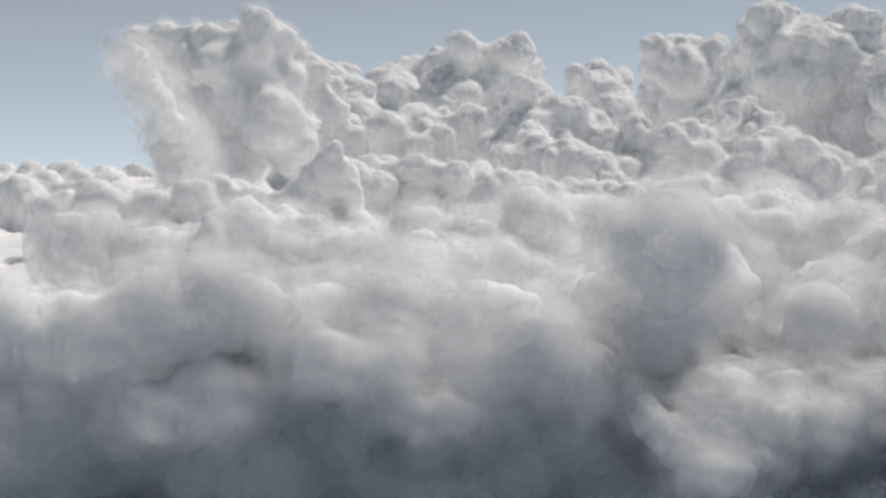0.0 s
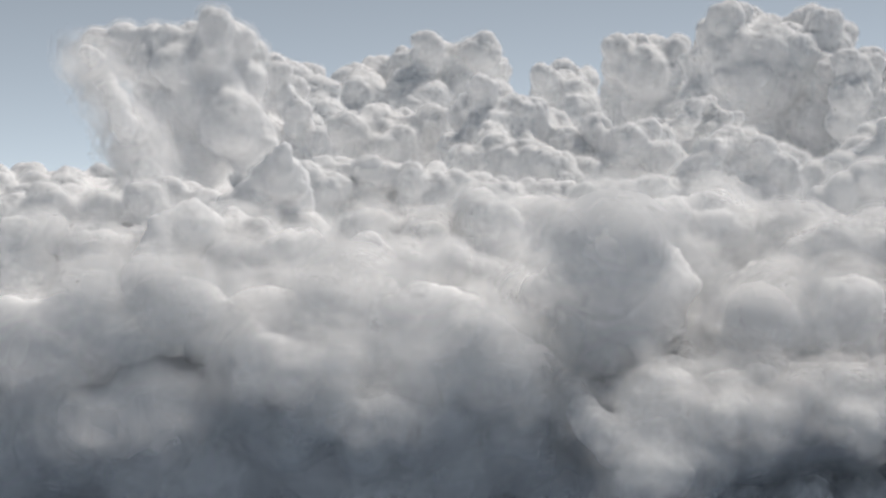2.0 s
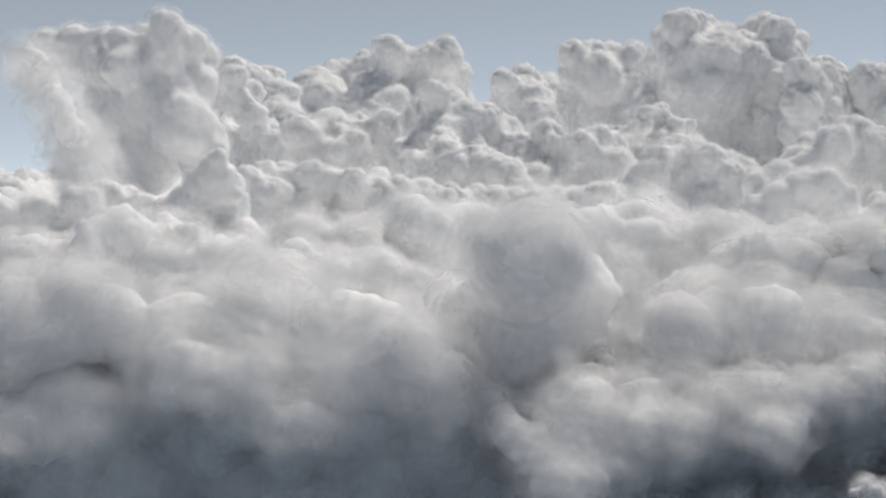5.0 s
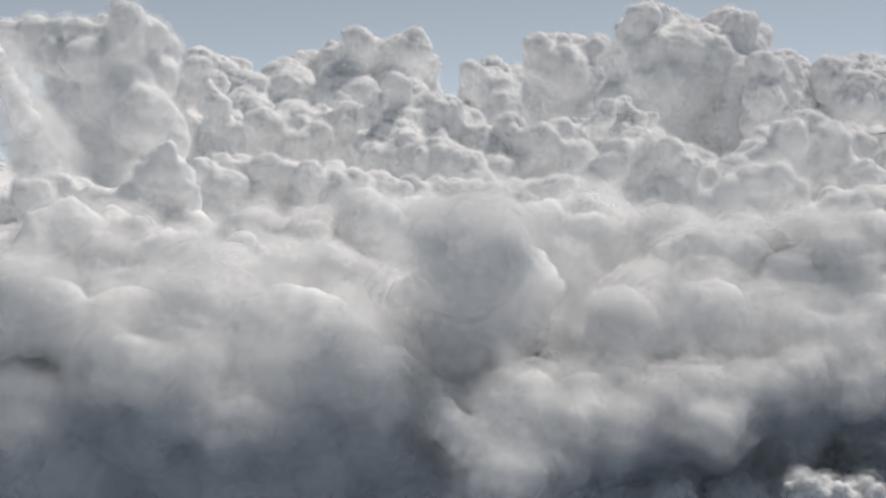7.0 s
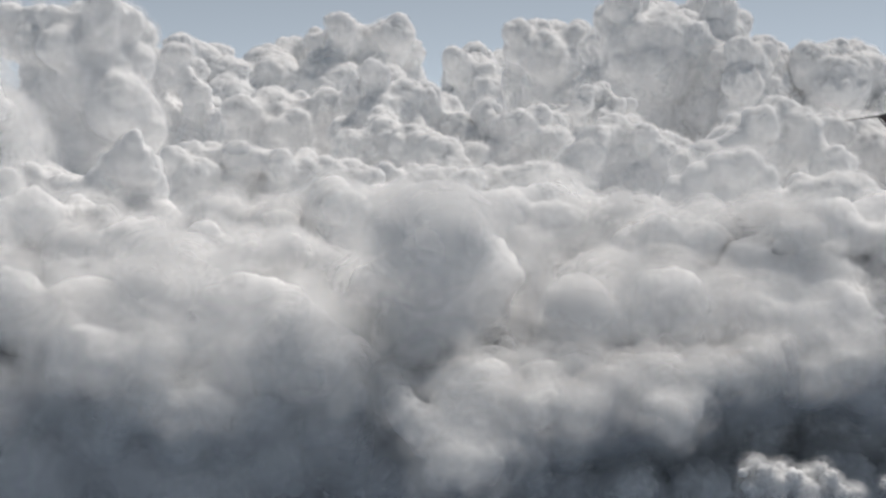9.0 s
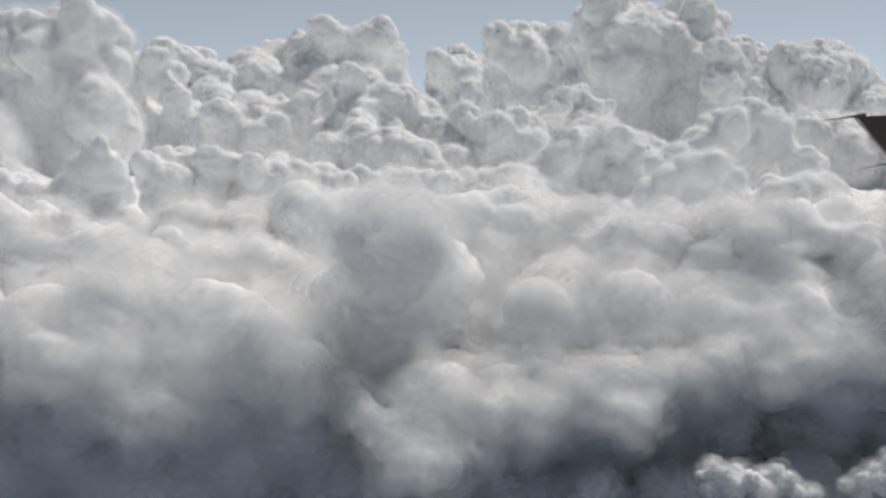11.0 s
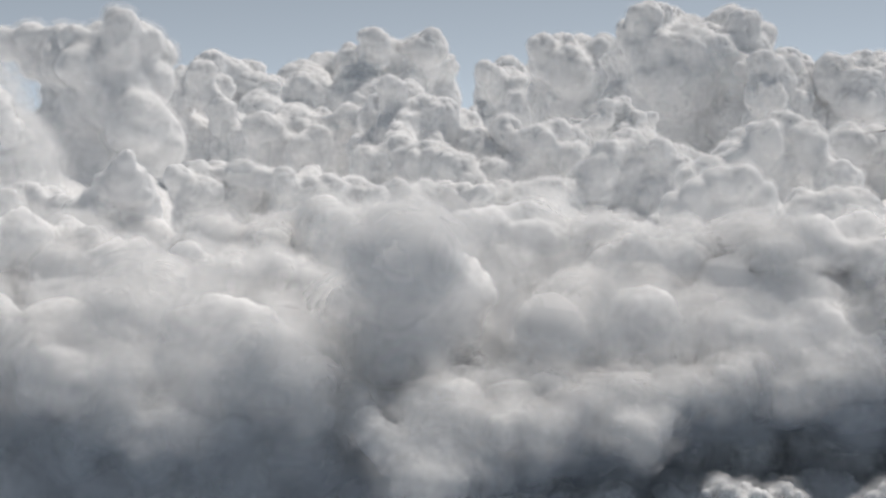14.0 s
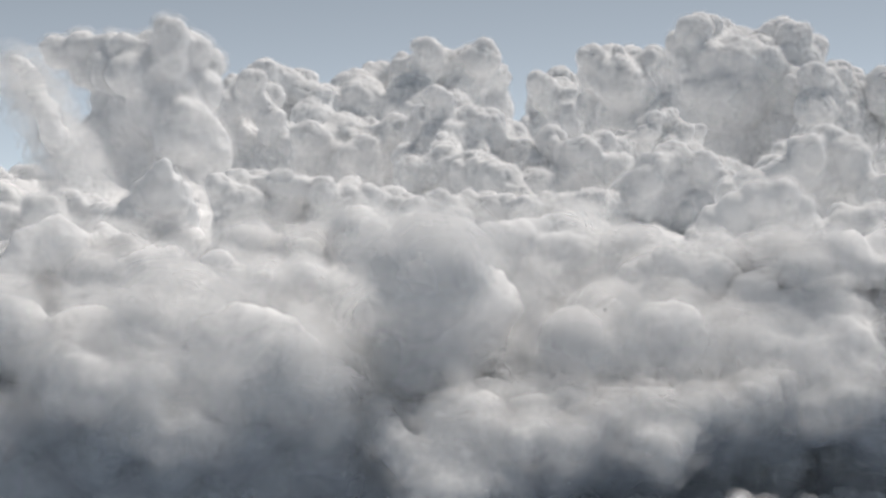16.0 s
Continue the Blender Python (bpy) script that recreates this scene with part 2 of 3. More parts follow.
# The cloud deck that carries the heaps: a thick uneven layer with a broken near edge.
nx, ny = 300, 320
us, ws = np.linspace(-1, 1, nx), np.linspace(0, 1, ny)
vs, fs = [], []
for side in (0, 1):
    for w in ws:
        for u in us:
            x = 30 + u * (90 + 0.62 * (180 + 2500 * w ** 2.2))
            tongue = math.exp(-((x - 36) / 19) ** 2)
            near = 184 - 6 * tongue + 5 * noise.fractal(Vector((x * 0.04, 7.7, 3.1)), 0.8, 2.1, 4) + 3 * noise.fractal(Vector((x * 0.16, 2.7, 6.1)), 0.7, 2.1, 5)
            y = near + 2500 * w ** 2.2
            swell = noise.fractal(Vector((x * 0.025, y * 0.025, 3.1 + side)), 0.8, 2.1, 5)
            ramp = min(1.0, (y - near) / (238 - near))
            foot = 75.5 - 2.5 * tongue
            lumps = 2.2 * noise.fractal(Vector((x * 0.09, y * 0.09, 1.1)), 0.8, 2.1, 5)
            top = foot + (80 - foot) * ramp ** 0.8 + max(0, min(y - 238, 400)) * 0.012 + lumps + swell * (1.5 + 2.5 * ramp + 0.006 * (y - near))
            vs.append((x, y, top if side == 0 else min(77 + swell * 3, top - 4)))
for j in range(ny - 1):
    for i in range(nx - 1):
        q, r = j * nx + i, nx * ny + j * nx + i
        fs.append((q, q + 1, q + nx + 1, q + nx))
        fs.append((r + nx, r + nx + 1, r + 1, r))
for i in range(nx - 1):
    r, last = nx * ny, (ny - 1) * nx
    fs.append((i, i + r, i + 1 + r, i + 1))
    fs.append((last + i + 1, last + i + 1 + r, last + i + r, last + i))
for j in range(ny - 1):
    q, r = j * nx, nx * ny
    fs.append((q + nx, q + nx + r, q + r, q))
    q += nx - 1
    fs.append((q, q + r, q + nx + r, q + nx))
me = bpy.data.meshes.new("cloud_deck")
me.from_pydata(vs, [], fs)
me.polygons.foreach_set("use_smooth", [True] * len(fs))
me.materials.append(CLOUD["swell"])
tagged(new("cloud_deck", me), "uneven grey-white cloud deck spreading to the horizon", "cloud deck", kind="structure")

# ---- clouds, from the horizon to the nearest ----
cumulus('far_bank', 'distant pale cauliflower cumulus bank standing on the horizon', 'far', 1, 1.89, [
    (-119.7, 2147.2, 203.8, 26.5), (-93.3, 2200.0, 219.3, 32.3), (-48.2, 2252.8, 253.0, 26.1), (-67.0, 2173.6, 197.2, 37.8),
    (-0.3, 2226.4, 254.3, 31.0), (24.9, 2147.2, 277.2, 21.6), (46.6, 2200.0, 258.9, 30.7), (78.0, 2252.8, 258.6, 26.2),
    (105.1, 2173.6, 271.9, 27.0), (130.8, 2226.4, 248.8, 27.7), (8.5, 2147.2, 188.5, 50.0), (76.6, 2200.0, 208.2, 38.4),
    (126.4, 2252.8, 206.9, 35.0), (-33.4, 2173.6, 143.0, 50.6), (43.0, 2226.4, 144.6, 51.9), (-99.1, 2147.2, 150.3, 41.5),
    (102.6, 2200.0, 144.5, 42.8),
])
cumulus('far_bank', 'distant hazy cumulus heads low on the horizon', 'far', 1, 1.63, [
    (171.1, 1854.4, 219.0, 17.3), (201.1, 1900.0, 217.0, 22.2), (232.4, 1945.6, 208.8, 19.7), (206.4, 1877.2, 182.9, 29.3),
    (184.7, 1922.8, 188.4, 22.5), (218.8, 1854.4, 160.4, 32.6), (179.3, 1900.0, 146.7, 33.4), (252.1, 1945.6, 140.7, 38.1),
])
cumulus('far_bank', 'distant pale cumulus ridge beside the tall tower', 'far', 1, 1.29, [
    (-136.5, 1464.0, 198.7, 16.9), (-120.1, 1500.0, 192.7, 18.5), (-102.7, 1536.0, 192.2, 17.8), (-81.7, 1482.0, 174.9, 16.0),
    (-113.1, 1518.0, 164.8, 26.4), (-86.2, 1464.0, 145.8, 25.5), (-134.6, 1500.0, 152.3, 23.1), (-108.8, 1536.0, 124.2, 32.6),
    (-70.3, 1482.0, 117.9, 28.7),
])
cumulus('far_bank', 'distant low flat cloud bank along the horizon', 'far', 0.4, 1.63, [
    (-653.1, 1854.4, 82.0, 24.6), (-624.8, 1900.0, 77.8, 26.7), (-594.2, 1945.6, 83.4, 25.8), (-529.5, 1877.2, 79.6, 26.3),
    (-497.4, 1922.8, 81.3, 25.5), (-436.4, 1854.4, 78.4, 26.0), (-402.7, 1900.0, 80.8, 25.2), (-366.9, 1945.6, 77.3, 27.3),
    (-310.1, 1877.2, 81.7, 26.3),
])
cumulus('far_bank', 'distant low cloud bank on the horizon', 'far', 1, 1.63, [
    (596.1, 1854.4, 146.7, 29.5), (656.7, 1900.0, 155.2, 33.4), (727.8, 1945.6, 152.4, 34.3), (757.2, 1877.2, 158.0, 33.1),
    (830.9, 1922.8, 155.4, 38.7), (864.1, 1854.4, 149.6, 37.4), (664.8, 1900.0, 121.1, 45.6), (760.3, 1945.6, 121.2, 46.8),
    (828.0, 1877.2, 116.4, 52.9), (960.1, 1922.8, 127.9, 46.7),
])
cumulus('tower_cloud', 'tall white cumulus tower with a ragged pale anvil top', 'haze', 0.8, 0.50, [
    (-123.2, 590.0, 150.7, 5.5), (-111.8, 590.0, 151.6, 5.9), (-99.5, 585.0, 152.1, 6.3), (-91.0, 570.1, 151.6, 5.7),
    (-84.2, 583.9, 153.8, 5.9), (-72.9, 563.2, 153.1, 7.9), (-65.7, 577.0, 150.2, 8.0), (-61.6, 590.8, 144.6, 6.9),
    (-78.3, 570.1, 143.0, 11.1), (-64.4, 583.9, 135.1, 10.2), (-87.2, 563.2, 139.3, 8.7), (-98.2, 577.0, 141.3, 7.6),
    (-110.9, 590.8, 143.5, 6.4), (-76.1, 570.1, 128.7, 13.3), (-89.4, 583.9, 122.7, 13.6), (-66.5, 563.2, 117.5, 13.1),
    (-101.0, 585.0, 113.6, 12.5), (-83.7, 590.8, 106.9, 16.1), (-58.6, 570.1, 108.9, 11.1), (-103.1, 592.0, 141.3, 8.3),
    (-98.6, 592.0, 128.7, 10.1), (-103.4, 592.0, 114.9, 9.2), (-93.9, 590.0, 106.9, 11.5), (-111.5, 592.0, 104.6, 8.3),
])
cumulus('tower_cloud', 'knobbly white cumulus head with shaded blue-grey flank', 'tower', 1, 0.74, [
    (-75.5, 847.2, 152.8, 9.1), (-87.6, 868.0, 148.0, 10.0), (-70.7, 888.8, 148.6, 8.9), (-91.4, 857.6, 138.5, 10.6),
    (-80.5, 878.4, 136.2, 11.5), (-62.6, 847.2, 133.4, 8.5), (-86.1, 868.0, 122.3, 12.7), (-74.8, 888.8, 119.5, 13.7),
    (-58.6, 857.6, 122.3, 9.9), (-97.3, 878.4, 114.1, 13.5), (-48.0, 847.2, 112.3, 11.5), (-62.9, 868.0, 107.5, 15.1),
])
cumulus('tower_cloud', 'broad cumulus mound with a smooth grey shaded side', 'tower', 0.6, 0.60, [
    (-25.9, 683.2, 118.2, 9.5), (-13.3, 700.0, 121.4, 9.8), (-0.1, 716.8, 120.1, 9.5), (12.4, 691.6, 121.4, 9.1),
    (-19.1, 708.4, 110.6, 12.4), (-2.1, 683.2, 108.6, 11.9), (13.8, 700.0, 109.4, 11.4), (-27.7, 716.8, 103.8, 12.5),
    (-10.3, 691.6, 98.4, 13.4), (8.3, 708.4, 98.5, 12.4), (23.0, 683.2, 118.6, 8.0),
])
cumulus('tower_cloud', 'cauliflower cumulus cluster of many small round white heads', 'tower', 1.2, 0.52, [
    (33.2, 595.4, 133.3, 5.6), (30.1, 610.0, 126.2, 6.2), (40.3, 624.6, 128.1, 7.3), (46.9, 602.7, 121.4, 7.1),
    (26.1, 617.3, 121.7, 6.7), (35.6, 595.4, 116.4, 8.4), (54.0, 610.0, 120.0, 8.1), (63.6, 624.6, 116.7, 8.3),
    (46.5, 602.7, 110.9, 9.4), (28.0, 617.3, 109.7, 8.7), (20.5, 595.4, 107.8, 7.0), (68.4, 610.0, 109.9, 8.1),
    (58.7, 624.6, 108.4, 9.8), (72.5, 602.7, 102.8, 8.0), (34.5, 540.0, 103.1, 9.3), (45.5, 530.0, 100.4, 8.7),
    (54.1, 520.0, 98.5, 7.7), (58.8, 515.0, 94.5, 6.1), (22.9, 540.0, 101.3, 7.2),
])
cumulus('tower_cloud', 'blocky cumulus tower with bright cap over grey body', 'tower', 1, 0.77, [
    (127.1, 878.4, 171.2, 8.2), (142.3, 900.0, 170.2, 10.6), (158.1, 921.6, 173.4, 10.1), (164.3, 889.2, 170.0, 8.4),
    (135.7, 910.8, 160.7, 12.1), (146.3, 878.4, 155.3, 15.5), (164.8, 900.0, 160.3, 10.6), (140.3, 921.6, 145.3, 16.2),
    (156.9, 889.2, 142.2, 17.4), (144.3, 910.8, 128.8, 16.1), (162.3, 878.4, 126.3, 15.5),
])
cumulus('tower_cloud', 'great cumulus tower, bright crown over blue-grey shaded face', 'tower', 1.2, 0.67, [
    (168.7, 761.3, 176.7, 7.8), (180.3, 780.0, 180.2, 8.6), (193.9, 798.7, 178.2, 8.8), (164.7, 770.6, 169.2, 9.1),
    (180.9, 789.4, 168.8, 14.0), (191.7, 761.3, 163.6, 10.8), (205.4, 780.0, 167.4, 8.0), (219.4, 798.7, 179.4, 8.8),
    (221.4, 770.6, 172.9, 9.1), (237.0, 789.4, 168.6, 8.7), (206.0, 761.3, 161.7, 10.2), (225.8, 780.0, 159.4, 13.8),
    (168.9, 798.7, 155.4, 15.7), (183.4, 770.6, 147.7, 25.8), (214.4, 789.4, 144.5, 26.5), (225.5, 761.3, 144.6, 13.5),
    (176.4, 780.0, 128.3, 21.5), (209.2, 798.7, 122.9, 22.1), (223.9, 770.6, 123.9, 18.3), (162.6, 789.4, 133.2, 14.0),
])
cumulus('tower_cloud', 'ragged shoulder of small white cumulus puffs', 'tower', 1.3, 0.64, [
    (223.7, 727.1, 151.3, 7.5), (238.8, 745.0, 152.1, 7.7), (253.5, 762.9, 148.6, 7.9), (232.4, 736.1, 141.9, 9.3),
    (249.4, 753.9, 139.1, 9.6), (223.4, 727.1, 134.1, 10.4), (242.3, 745.0, 127.7, 10.6), (258.5, 762.9, 131.5, 8.5),
    (229.2, 736.1, 121.5, 10.5), (255.8, 753.9, 120.7, 10.2),
])
cumulus('tower_cloud', 'rounded cumulus dome with bright rim and grey flank', 'tower', 1.2, 0.65, [
    (264.5, 741.8, 147.4, 8.3), (280.7, 760.0, 149.7, 9.7), (298.1, 778.2, 149.6, 11.2), (299.3, 750.9, 142.6, 10.2),
    (269.8, 769.1, 137.5, 10.4), (279.3, 741.8, 133.3, 16.3), (304.4, 760.0, 132.5, 13.7), (319.2, 778.2, 133.2, 8.7),
    (276.4, 750.9, 120.2, 15.0), (304.8, 769.1, 119.0, 15.4), (313.1, 741.8, 119.9, 13.4), (262.3, 760.0, 123.5, 10.9),
])
cumulus('turret_cloud', 'small turret of cumulus rising from the cloud ridge', 'tower', 1.2, 0.57, [
    (130.4, 653.9, 127.1, 4.1), (139.4, 670.0, 128.3, 4.7), (148.0, 686.1, 124.2, 3.8), (147.4, 662.0, 122.9, 3.4),
    (155.0, 678.0, 122.9, 3.7), (127.1, 653.9, 121.2, 4.6), (136.1, 670.0, 119.1, 6.3), (135.0, 686.1, 111.4, 7.0),
    (141.2, 662.0, 115.1, 5.7), (117.3, 678.0, 121.8, 2.1), (114.7, 653.9, 117.3, 3.1), (129.6, 670.0, 103.3, 6.9),
    (141.9, 686.1, 106.1, 7.0),
])
cumulus('ridge_cloud', 'bright knobbly cumulus ridge in full sun', 'ridge', 1.3, 0.51, [
    (90.4, 585.6, 112.1, 6.0), (99.4, 600.0, 114.0, 6.1), (108.1, 614.4, 111.5, 6.3), (86.7, 592.8, 108.7, 6.0),
    (96.9, 607.2, 105.3, 8.1), (105.5, 585.6, 103.0, 7.8), (80.4, 600.0, 113.4, 7.1), (78.5, 614.4, 106.5, 8.2),
    (85.6, 592.8, 99.4, 8.4), (100.6, 607.2, 97.0, 8.6), (72.0, 585.6, 95.9, 7.8), (112.7, 600.0, 97.1, 7.1),
    (97.5, 594.0, 99.5, 8.0),
])
cumulus('ridge_cloud', 'white rounded cumulus ridge with soft top', 'ridge', 0.9, 0.43, [
    (104.6, 488.0, 104.7, 5.0), (112.8, 500.0, 107.4, 5.5), (122.3, 512.0, 107.0, 5.7), (124.4, 494.0, 104.9, 5.1),
    (133.3, 506.0, 103.6, 4.8), (101.7, 488.0, 98.9, 6.5), (111.9, 500.0, 97.9, 7.9), (124.5, 512.0, 97.9, 8.1),
    (130.5, 494.0, 99.0, 5.9), (139.4, 506.0, 100.0, 4.8), (97.9, 488.0, 93.1, 6.9), (110.0, 500.0, 91.0, 7.9),
    (124.6, 512.0, 90.8, 8.1), (134.5, 494.0, 94.2, 6.7), (122.5, 497.0, 89.5, 9.0),
])
cumulus('ridge_cloud', 'sunlit white cumulus swell with bulging crest', 'ridge', 0.6, 0.30, [
    (118.7, 343.6, 108.0, 4.6), (126.2, 352.0, 110.1, 5.0), (119.6, 360.4, 105.9, 4.9), (130.6, 347.8, 107.5, 4.7),
    (113.3, 356.2, 103.0, 4.5), (105.6, 343.6, 100.7, 3.8), (122.1, 352.0, 101.2, 7.0), (133.6, 360.4, 100.6, 7.2),
    (112.4, 347.8, 98.4, 5.5), (104.1, 356.2, 97.9, 4.2), (136.4, 343.6, 97.9, 5.5), (106.6, 352.0, 94.1, 5.6),
])
cumulus('ridge_cloud', 'soft shaded grey cumulus hollow-sided mound', 'ridge', 0.4, 0.26, [
    (100.7, 290.0, 98.6, 3.2), (95.7, 290.0, 97.4, 3.7), (90.8, 291.0, 95.3, 3.7), (86.9, 292.0, 92.7, 3.5),
    (104.5, 291.0, 95.6, 3.0), (101.5, 298.0, 93.0, 5.0), (96.0, 300.0, 90.6, 5.0), (89.5, 300.0, 89.1, 4.3),
    (84.7, 300.0, 87.9, 3.6), (82.3, 302.0, 85.6, 3.1), (107.9, 302.0, 90.6, 4.1), (102.8, 306.0, 86.4, 5.6),
    (94.1, 306.0, 85.0, 5.6), (113.3, 308.0, 86.9, 4.9), (116.9, 304.0, 92.0, 4.9), (122.4, 304.0, 91.5, 5.3),
    (128.0, 304.0, 90.9, 5.6), (118.4, 308.0, 85.7, 5.7), (127.2, 308.0, 84.5, 6.2),
])
cumulus('ridge_cloud', 'dark-flanked conical cumulus hump, bright on top', 'ridge', 0.6, 0.24, [
    (-19.4, 258.0, 103.5, 2.0), (-20.2, 260.0, 100.6, 3.0), (-22.5, 262.0, 98.4, 3.3), (-18.7, 264.0, 97.6, 3.3),
    (-25.4, 264.0, 95.5, 3.7), (-21.8, 266.0, 94.2, 4.3), (-18.1, 268.0, 93.8, 3.8), (-28.3, 266.0, 92.3, 3.5),
    (-24.7, 270.0, 90.3, 4.6), (-19.2, 272.0, 90.1, 4.4), (-30.9, 268.0, 89.8, 3.1), (-27.6, 272.0, 87.4, 4.2),
    (-21.5, 274.0, 86.8, 4.7),
])
cumulus('ridge_cloud', 'white soft cumulus shoulder beside a darker hump', 'ridge', 0.5, 0.26, [
    (-50.2, 292.8, 94.1, 3.8), (-47.1, 300.0, 95.1, 3.7), (-43.9, 307.2, 94.4, 3.8), (-38.5, 296.4, 92.9, 3.4),
    (-55.9, 303.6, 91.5, 4.7), (-48.0, 292.8, 90.1, 4.5), (-43.7, 300.0, 89.3, 4.6), (-39.8, 307.2, 87.3, 4.3),
    (-59.9, 296.4, 91.1, 5.1), (-67.4, 303.6, 92.0, 5.3), (-70.1, 292.8, 91.2, 5.6), (-80.0, 300.0, 90.3, 5.7),
])
cumulus('ridge_cloud', 'pale cumulus swell under the tall tower', 'ridge', 0.6, 0.36, [
    (-120.5, 409.9, 92.0, 5.8), (-114.4, 420.0, 93.5, 5.6), (-107.9, 430.1, 94.1, 5.7), (-96.9, 415.0, 94.3, 5.2),
    (-94.3, 425.0, 92.6, 4.6), (-115.8, 409.9, 86.4, 7.2), (-107.1, 420.0, 87.7, 7.4), (-98.0, 430.1, 86.6, 7.5),
    (-84.0, 415.0, 88.7, 5.8), (-78.5, 425.0, 92.6, 5.3), (-70.1, 409.9, 92.0, 4.2), (-79.3, 420.0, 86.1, 6.6),
    (-134.8, 430.1, 90.0, 7.5), (-139.8, 415.0, 91.1, 7.3), (-153.1, 425.0, 89.2, 8.3),
])
cumulus('ridge_cloud', 'sunlit white cumulus field with low rounded tops', 'ridge', 0.8, 0.30, [
    (-21.3, 341.6, 99.0, 3.2), (-17.5, 350.0, 99.7, 3.5), (-13.3, 358.4, 99.0, 3.9), (-7.1, 345.8, 99.8, 3.2),
    (-2.8, 354.2, 98.4, 3.9), (3.1, 341.6, 97.5, 3.7), (9.0, 350.0, 98.5, 3.0), (10.0, 358.4, 99.8, 2.0),
    (13.7, 345.8, 96.5, 3.5), (18.6, 354.2, 95.8, 3.9), (-16.1, 341.6, 95.1, 4.8), (-8.7, 350.0, 94.3, 5.4),
    (0.5, 358.4, 92.8, 6.1), (10.4, 345.8, 92.5, 5.9), (18.6, 354.2, 90.9, 5.5), (-18.7, 341.6, 90.4, 4.8),
    (24.0, 350.0, 93.8, 3.6),
])
cumulus('ridge_cloud', 'bright low cumulus swell with scalloped top', 'ridge', 0.9, 0.41, [
    (33.5, 468.5, 92.2, 4.8), (40.6, 480.0, 92.4, 4.5), (48.0, 491.5, 90.9, 5.0), (53.3, 474.2, 90.3, 4.5),
    (28.5, 485.8, 90.3, 4.6), (59.2, 468.5, 90.5, 4.8), (68.0, 480.0, 91.2, 4.9), (77.1, 491.5, 92.0, 5.0),
    (82.3, 474.2, 93.3, 5.2), (91.7, 485.8, 91.2, 5.4), (35.3, 468.5, 86.7, 7.3), (49.1, 480.0, 85.5, 7.5),
    (63.5, 491.5, 85.2, 7.7), (74.9, 474.2, 86.7, 7.5), (89.9, 485.8, 85.5, 7.7),
])
cumulus('ridge_cloud', 'pale pillar-shaped wisp of cloud leaning away', 'wisp', 0.4, 0.35, [
    (-84.6, 395.3, 132.4, 4.0), (-83.9, 405.0, 129.5, 5.0), (-84.0, 414.7, 126.0, 5.5), (-78.9, 400.1, 121.4, 5.9),
    (-79.0, 409.9, 117.8, 6.4), (-74.4, 395.3, 113.5, 6.5), (-74.3, 405.0, 109.7, 6.9), (-74.5, 414.7, 106.1, 7.4),
    (-70.4, 400.1, 101.6, 7.5), (-70.1, 409.9, 96.8, 7.7),
])
cumulus('ridge_cloud', 'broad soft white cumulus swell in sunlight', 'ridge', 0.6, 0.53, [
    (227.3, 605.1, 107.0, 8.7), (242.5, 620.0, 108.9, 10.0), (260.9, 634.9, 107.2, 10.2), (265.3, 612.6, 105.7, 11.1),
    (286.8, 627.4, 107.0, 12.7), (292.7, 605.1, 105.5, 13.5), (317.5, 620.0, 105.5, 15.1), (242.7, 634.9, 97.1, 11.5),
    (250.2, 612.6, 96.0, 12.3), (274.0, 627.4, 94.4, 12.7), (285.3, 605.1, 93.4, 14.7), (315.2, 620.0, 90.5, 17.6),
])
cumulus('swell_cloud', 'soft white cumulus swell with smooth rounded top', 'swell', 0.35, 0.19, [
    (-2.9, 213.1, 89.3, 2.6), (2.2, 227.6, 83.9, 4.3), (8.3, 230.5, 85.6, 3.0), (8.4, 218.6, 86.0, 3.5),
    (-2.7, 225.0, 81.6, 4.1), (3.1, 215.4, 85.4, 3.2), (3.1, 231.4, 80.4, 5.4), (8.1, 232.6, 79.8, 3.6),
    (14.8, 218.5, 83.2, 2.7), (17.6, 221.4, 79.8, 4.7), (-3.9, 220.5, 79.0, 4.2), (1.2, 220.9, 78.0, 4.8),
])
cumulus('swell_cloud', 'soft grey-white cloud fold in half shade', 'swell', 0.4, 0.22, [
    (-10.1, 259.4, 85.3, 3.4), (-6.3, 256.2, 88.9, 3.7), (-3.3, 260.9, 90.7, 3.5), (6.4, 252.1, 88.2, 3.3),
    (9.7, 259.2, 90.0, 3.3), (15.9, 260.9, 92.0, 5.0), (20.1, 264.5, 90.7, 4.1), (25.0, 272.4, 90.6, 4.6),
    (-5.4, 264.9, 85.9, 4.7), (4.3, 264.8, 87.6, 5.0), (17.8, 250.7, 89.8, 5.4), (27.1, 262.7, 87.6, 7.1),
    (-16.1, 264.5, 88.3, 4.7),
])
cumulus('swell_cloud', 'soft white cloud swell catching the sun', 'swell', 0.4, 0.20, [
    (-36.6, 223.8, 87.1, 3.2), (-31.4, 229.7, 90.7, 4.9), (-25.9, 240.1, 90.7, 3.3), (-22.4, 236.1, 89.2, 3.3),
    (-15.4, 239.1, 85.2, 3.2), (-14.3, 225.3, 86.2, 5.2), (-42.0, 233.9, 85.0, 4.1), (-37.1, 242.8, 82.5, 7.0),
    (-23.3, 225.5, 83.7, 5.6), (-22.1, 242.9, 82.7, 6.3), (-9.0, 235.7, 80.2, 4.5), (-46.5, 229.2, 86.6, 4.6),
    (-53.4, 244.8, 81.9, 6.7), (-58.3, 230.3, 87.1, 6.5),
])
